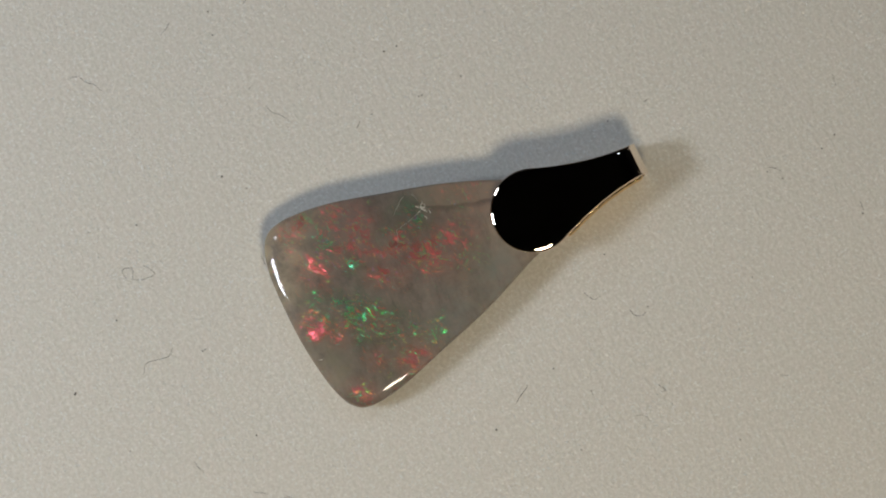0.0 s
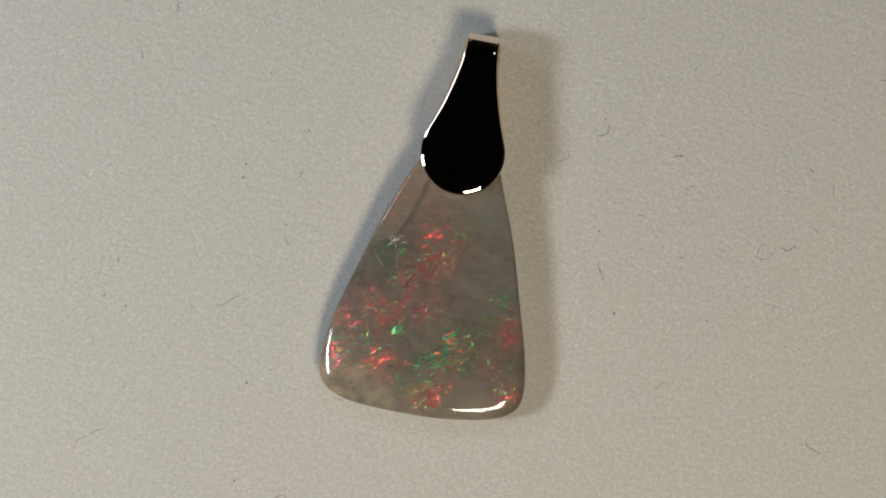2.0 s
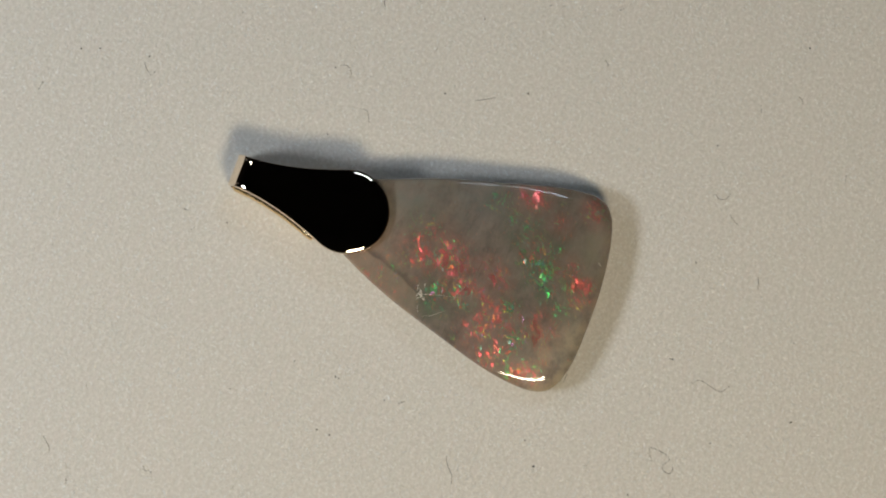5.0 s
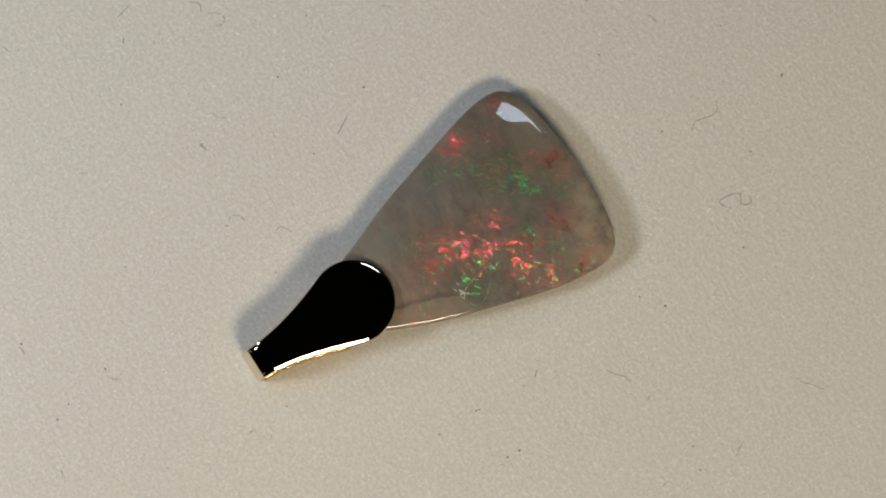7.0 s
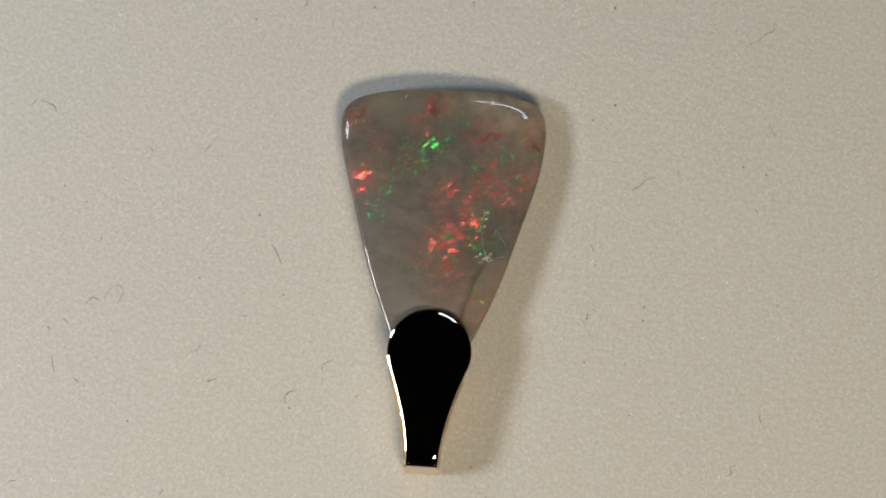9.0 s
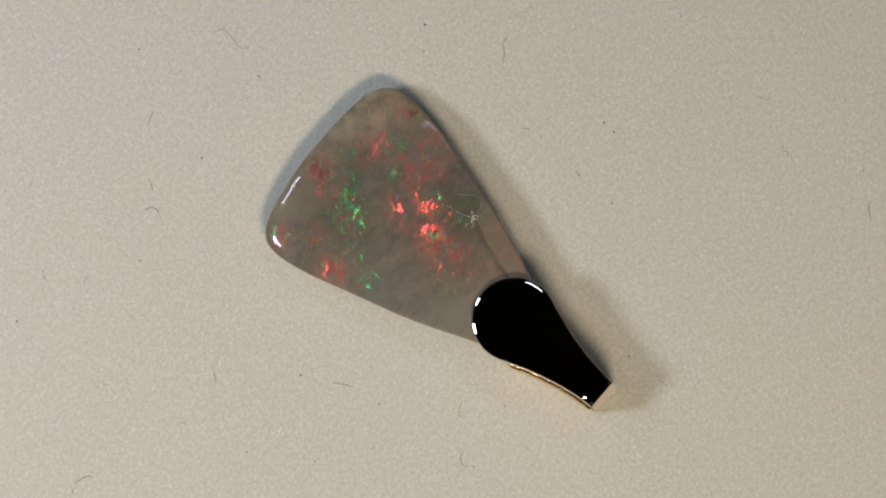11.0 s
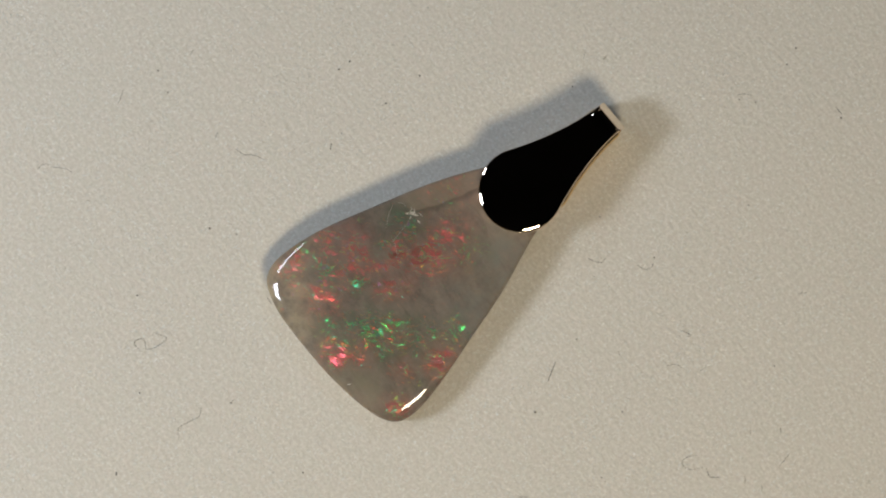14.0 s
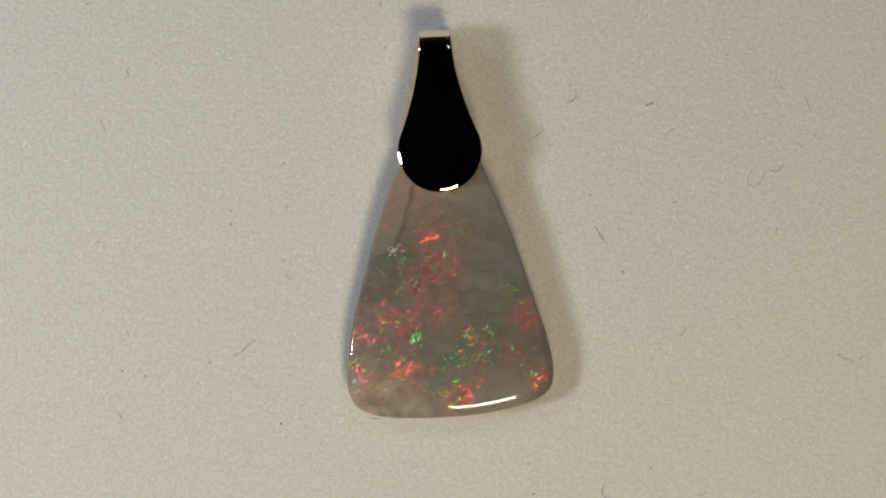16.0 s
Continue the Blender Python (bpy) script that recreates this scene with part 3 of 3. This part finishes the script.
def lint_and_specks():
    lint((-22.92, -20.26), (-22.87, -19.5), (-22.32, -19.19), (-21.78, -18.6), (-21.14, -18.29))
    lint((-23.28, -12.58), (-23.53, -12.11), (-23.88, -11.64))
    lint((-16.9, -8.27), (-17.15, -7.79))
    lint((-15.34, -7.53), (-14.68, -7.27), (-14.16, -6.71), (-13.49, -6.32))
    lint((-7.57, -22.06), (-8.08, -22.16), (-8.28, -21.89), (-8.01, -21.37), (-7.27, -21.69))
    lint((-7.27, -21.69), (-6.99, -20.94), (-7.08, -19.98), (-7.96, -20.52))
    lint((-0.48, -23.65), (-1.18, -23.16), (-1.06, -22.15), (-1.01, -21.4), (-1.45, -20.93))
    lint((6.87, -22.78), (7.39, -22.64), (7.85, -22.43))
    lint((10.71, -19.65), (11.05, -18.97), (11.27, -18.69))
    lint((6.76, 8.66), (7.28, 8.9), (7.69, 9.22), (7.63, 9.71))
    lint((12.42, 0.74), (12.03, 1.32), (11.56, 2.12))
    lint((13.66, 6.29), (14.23, 6.23))
    lint((15.24, 10.96), (15.62, 11.21), (15.95, 11.34), (15.93, 11.08))
    lint((16.72, 8.58), (17.08, 9.2), (17.56, 9.35))
    lint((-0.65, 32.3), (0.18, 32.21))
    lint((-5.33, 17.38), (-5.63, 17.75))
    lint((18.31, 19.66), (18.6, 20.22))
    lint((-5.1, -12.19), (-4.42, -12.21))
    lint((3.74, 25.02), (4.01, 25.45), (4.43, 25.86))
    lint((-11.04, -1.98), (-11.44, -1.53))
    lint((8.9, 30.33), (9.59, 30.35))
    lint((12.69, -18.14), (12.18, -17.96), (12.02, -17.46), (12.25, -17.11))
    lint((16.82, -25.65), (17.45, -25.57))
    lint((-23.0, 13.93), (-23.33, 13.71), (-23.2, 13.29), (-23.55, 13.03))
    lint((23.35, 6.4), (22.99, 5.58), (23.18, 5.1), (23.86, 5.3), (24.32, 6.2))
    lint((24.57, 6.36), (25.18, 6.18), (25.68, 6.78))
    lint((25.09, 2.08), (25.06, 1.4))
    lint((29.55, -7.16), (29.79, -7.64), (30.8, -7.95))
    lint((31.18, -7.94), (31.42, -7.59))
    lint((18.29, -5.55), (17.87, -6.1))
    lint((-33.17, -3.05), (-33.15, -3.52), (-32.91, -3.71))
    lint((21.44, -19.86), (21.34, -20.28), (20.98, -20.58))
    lint((19.18, -17.93), (19.77, -17.64))
    lint((21.98, -5.05), (22.39, -5.46))
    lint((-23.21, -5.68), (-23.04, -6.03))
    lint((26.73, 8.29), (27.14, 7.97))
    lint((-4.46, 18.91), (-4.39, 18.46))
    lint((-19.47, 20.04), (-19.18, 20.18))
    lint((-24.84, 20.7), (-24.47, 20.9), (-23.94, 21.58))
    lint((-25.28, 9.99), (-24.96, 9.38), (-25.02, 9.04))
    lint((-26.48, 18.58), (-26.15, 18.8))
    lint((29.61, 20.37), (29.09, 20.23))
    lint((27.66, 10.77), (27.52, 11.36), (27.31, 12.0))
    lint((28.31, 8.67), (27.88, 8.96))
    lint((10.03, 12.35), (10.19, 11.91), (9.88, 11.45), (9.4, 11.32))
    lint((-12.05, -33.24), (-12.72, -32.71))
    lint((24.53, 10.46), (24.19, 10.66))
    lint((25.78, 12.34), (25.41, 12.57))
    speck(9.72, 30.15)
    speck(-0.41, -18.78)
    speck(-1.25, -28.8)
    speck(-12.81, -33.68)
    speck(-11.42, 3.49)
    speck(-11.57, 6.74)
    speck(-11.72, -12.58)
    speck(-4.98, -23.94)
    speck(-2.64, -10.59)
    speck(-0.93, -9.08)
    speck(-21.75, -9.08)
    speck(-23.5, -8.68)
    speck(-11.46, 3.24)
    speck(-10.19, -11.25)
    speck(-10.91, -19.82)
    speck(-15.55, 2.19)
    speck(-15.56, 3.2)
    speck(-1.16, -28.89)
    speck(4.29, -26.79)
    speck(9.74, 12.64)
    speck(10.81, 20.65)
    speck(11.16, 4.36)
    speck(17.49, 3.84)
    speck(5.0, 25.71)
    speck(4.08, 24.87)
    speck(4.1, 29.31)
    speck(-4.12, 15.44)
    speck(-11.59, -0.51)
    speck(-0.36, -18.98)
    speck(4.9, 11.22)
    speck(21.52, 14.96)
    speck(3.52, 30.61)
    speck(15.64, -15.87)
    speck(25.12, -19.35)
    speck(28.27, -1.8)
    speck(26.5, -0.82)
    speck(20.43, -0.3)
    speck(-25.36, 0.9)
    speck(-15.33, 10.3)
    speck(6.95, -17.77)
    speck(13.61, -1.33)


room()
TURNTABLE = turntable()
PENDANT, STONE = pendant()
STONE_MESH = STONE
stone_marks(STONE)
CARRIED = [TURNTABLE, PENDANT]
lint_and_specks()


def motions():
    rows = [(i * 0.5, pose(0, 0, 0, 0, 0, SPIN * (i * 0.5 - END))) for i in range(33)]
    lying = pose(0, -11.855 * MM, 0, 3.0) @ pose(0, 11.9 * MM, 0)      # the loop of the bail props up one end
    for ob in CARRIED:
        walk(ob, [(t, m @ lying) for t, m in rows] if ob == PENDANT else rows)


motions()
